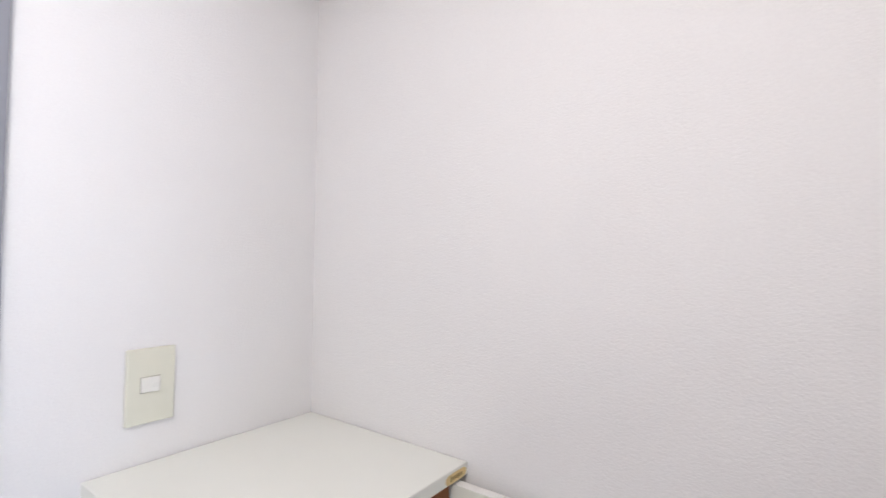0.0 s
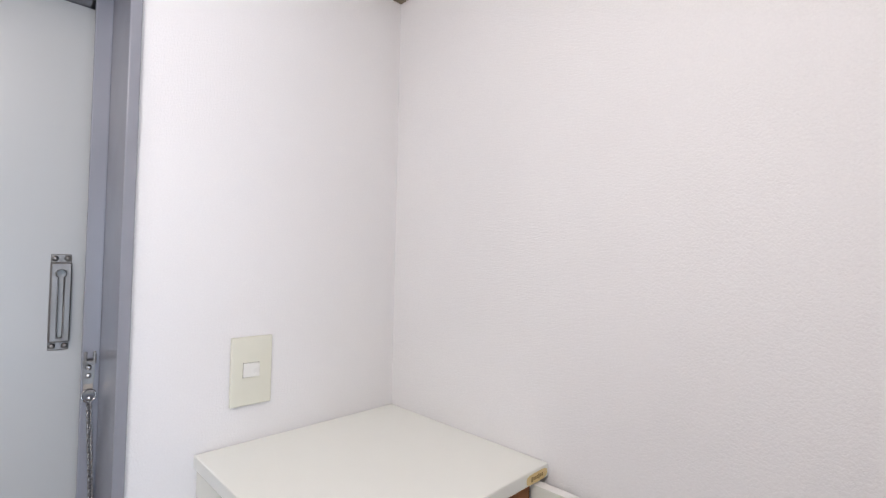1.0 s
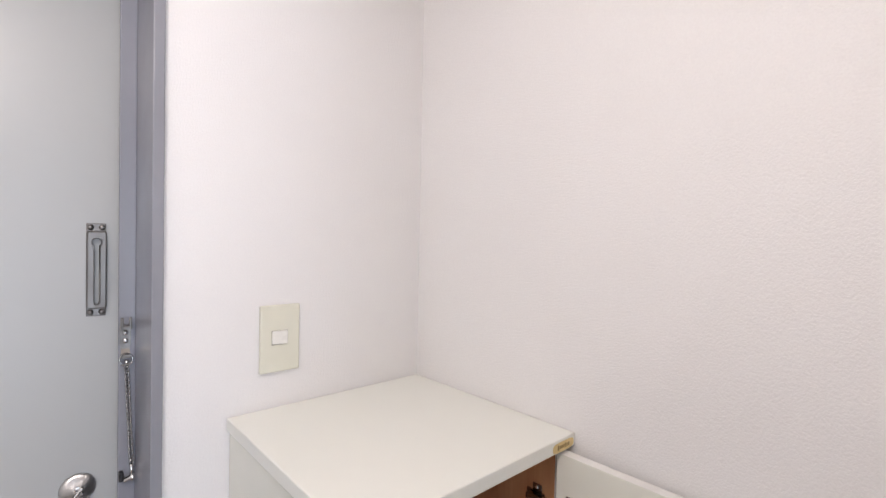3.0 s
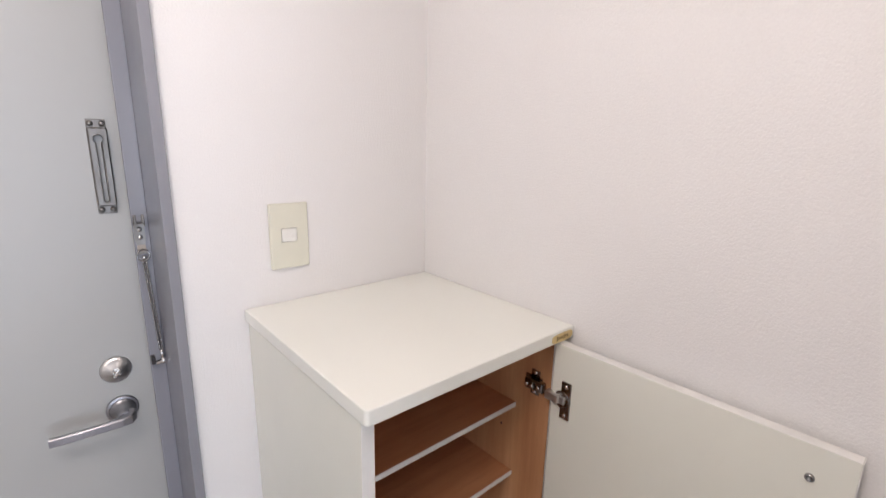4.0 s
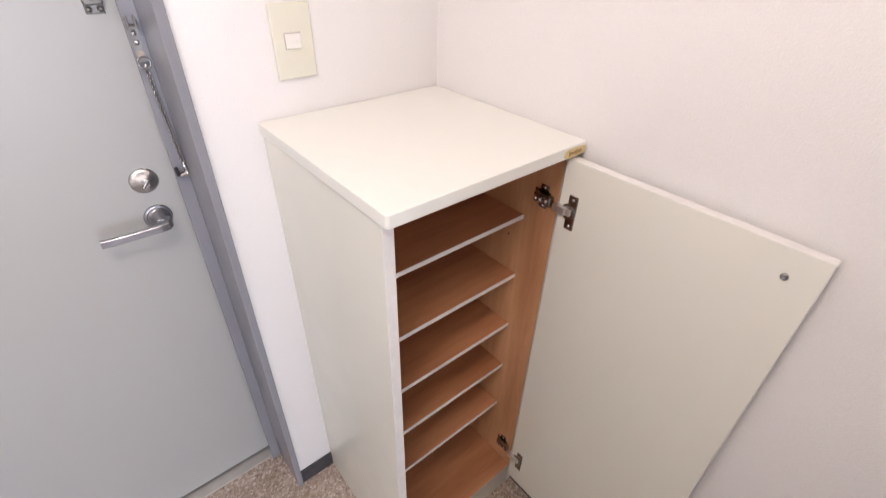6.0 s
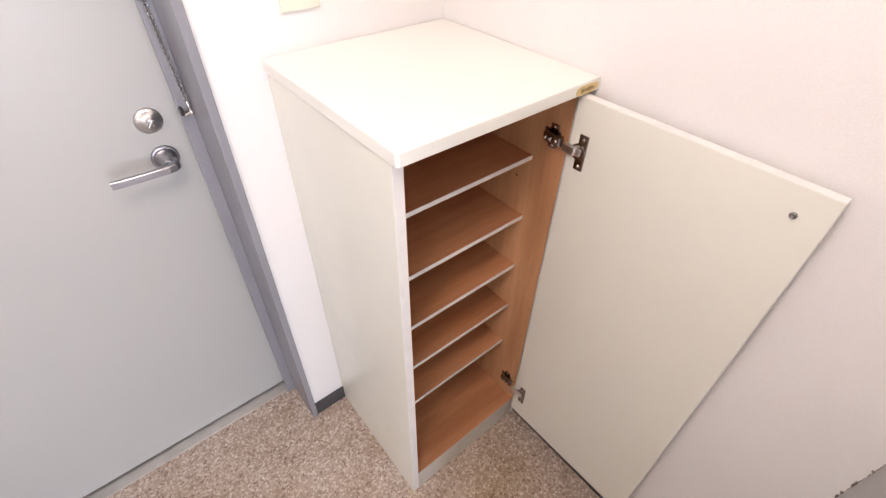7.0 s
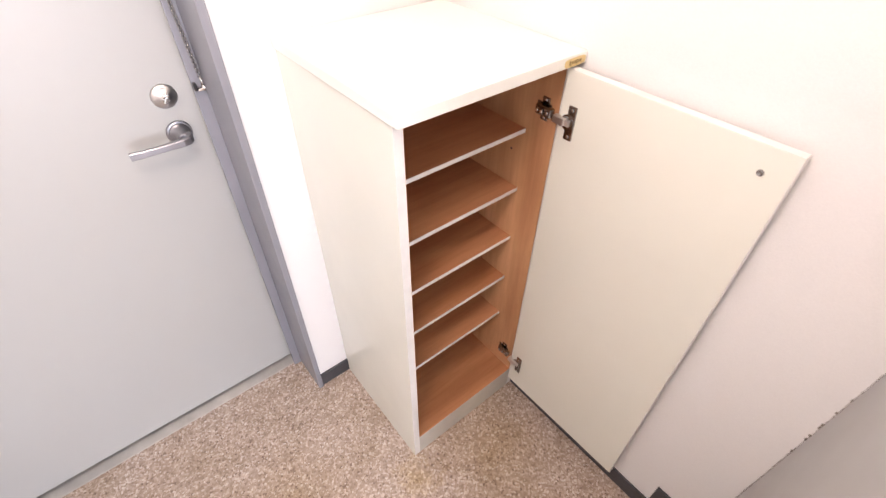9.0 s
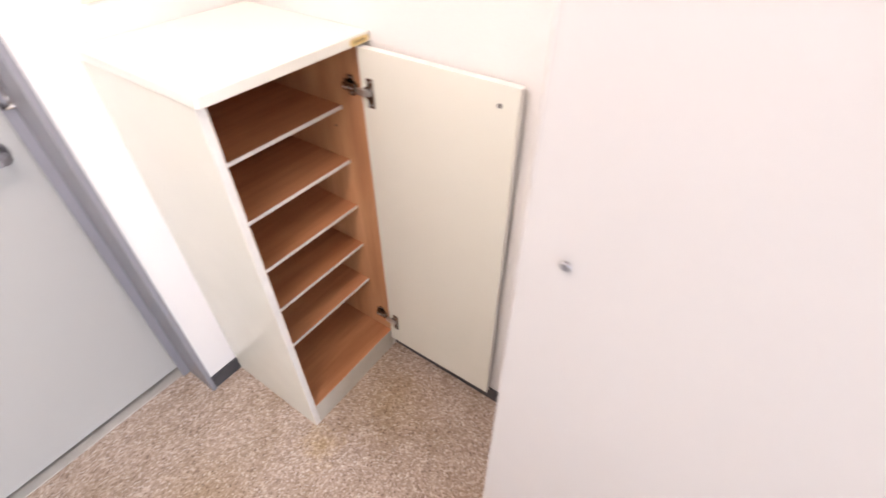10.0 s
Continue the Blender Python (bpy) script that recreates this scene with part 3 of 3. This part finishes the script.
def hinge(z):
    """A concealed hinge: plate with cup on the door, mount on the side, bright arm between."""
    bm = on_leaf((0.0195, -0.0020, z - 0.0335), (0.0375, 0.0012, z + 0.0335), 0.0009)
    lathe(bm, [(0.0155, -0.001), (0.0155, 0.0016), (0.0140, 0.0026), (0.0120, 0.0028), (0.0105, 0.0012), (0.0010, 0.0008)], SWING @ Matrix.Translation((0.0225, 0.0, z)) @ Matrix.Rotation(radians(90), 4, "X"), 28)
    part("hinge_cup", bm, NICKEL, leaf, "dark nickel hinge plate")
    for dz in (-0.026, 0.026):
        part("screw", lathe(bmesh.new(), [(0.0036, 0.0), (0.0034, 0.0012), (0.0014, 0.0019), (0.0006, 0.0012)], SWING @ Matrix.Translation((0.029, -0.0020, z + dz)) @ Matrix.Rotation(radians(90), 4, "X"), 12), CHROME, leaf)
    x = R - T - 0.001
    bm = bmesh.new()
    box(bm, (x - 0.0025, -0.366, z - 0.012), (x, -0.330, z + 0.012), 0.001)
    box(bm, (x - 0.0025, -0.360, z - 0.024), (x, -0.342, z + 0.024), 0.001)
    box(bm, (x - 0.0150, -0.376, z - 0.0100), (x - 0.002, -0.336, z + 0.0100), 0.0034)
    box(bm, (x - 0.0175, -0.358, z - 0.0066), (x - 0.012, -0.340, z + 0.0066), 0.0016)
    mount = part("hinge_mount", bm, NICKEL, cab, "dark nickel hinge mount")
    for y, dz, dx in ((-0.3435, 0.0, 0.0175), (-0.354, 0.0, 0.0175), (-0.351, 0.018, 0.0024), (-0.351, -0.018, 0.0024), (-0.366, 0.0, 0.0150)):
        part("screw", lathe(bmesh.new(), [(0.0040, 0.0), (0.0036, 0.0014), (0.0012, 0.0021)], Matrix.Translation((x - dx, y, z + dz)) @ Matrix.Rotation(radians(-90), 4, "Y"), 12), CHROME, mount)
    bm = bmesh.new()
    box(bm, (x - 0.0215, -0.4120, z - 0.0072), (x - 0.0085, -0.3850, z + 0.0072), 0.0016)
    box(bm, (x - 0.0185, -0.4215, z - 0.0065), (x - 0.0125, -0.4080, z + 0.0065), 0.0014)
    part("hinge_arm", bm, ARM, cab, "bright hinge arm")


hinge(0.962)
hinge(0.168)
# shelf pin holes near the front of the inner side
for z in (0.840,):
    part("pin_hole", lathe(bmesh.new(), [(0.0024, 0.0), (0.0024, 0.0005)], Matrix.Translation((R - T - 0.0009, -0.276, z)) @ Matrix.Rotation(radians(-90), 4, "Y"), 10), BLACK, right_panel)

# ---- hall closet ----
CX0, CY0 = -0.503, -1.000
closet = thing("closet", (-0.25, -1.5, STEP_Z), "tall white built-in closet with a small metal knob", "closet")
bm = B((CX0 + 0.020, -2.1, STEP_Z), (EAST - 0.001, CY0, CEIL_Z - 0.001), 0.001)
for v in bm.verts:
    if v.co.y > -1.5:
        v.co.y += 0.032 * (v.co.x - EAST) + 0.001
part("body", bm, CLOSET, closet)
cdoor = part("closet_door", B((CX0, -1.70, STEP_Z + 0.012), (CX0 + 0.0185, CY0 - 0.0140, CEIL_Z - 0.012), 0.0015), CLOSET, closet, "plain white flush closet door")
part("closet_door", B((CX0, -2.1, STEP_Z + 0.012), (CX0 + 0.0185, -1.703, CEIL_Z - 0.012), 0.0015), CLOSET, closet, "plain white flush closet door")
part("knob", lathe(bmesh.new(), [(0.0026, -0.001), (0.0030, 0.0008), (0.0036, 0.0014), (0.0038, 0.0030), (0.0034, 0.0039), (0.0028, 0.0042), (0.0018, 0.0036), (0.0006, 0.0036)],
                   Matrix.Translation((CX0, -1.0500, 1.1665)) @ Matrix.Rotation(radians(-90), 4, "Y"), 28), LEVER, cdoor, "small round chrome knob")
structure("baseboard", B((CX0 + 0.10, CY0 - 0.004, STEP_Z + 0.0005), (EAST - 0.0075, CY0 + 0.0055, STEP_Z + 0.046), 0.001), STRIP, "grey strip along the foot of the closet side", "skirting")
# the sealant joint between wall and closet, gone dark where it has cracked
bm = bmesh.new()
z = STEP_Z + 0.06
while z < 1.5:
    h = random.uniform(0.005, 0.012)
    w = random.uniform(0.0006, 0.0013)
    if 0.5 < z < 1.3 and random.random() < 0.22:
        w, h = random.uniform(0.0020, 0.0034), random.uniform(0.003, 0.006)
    box(bm, (EAST - w, CY0 + 0.0008, z), (EAST + 0.001, CY0 + 0.0008 + w, z + h - 0.0002), 0.0002, 1)
    z += h
structure("trim", bm, CRACK, "cracked dark-stained sealant line between wall and closet", "sealant")
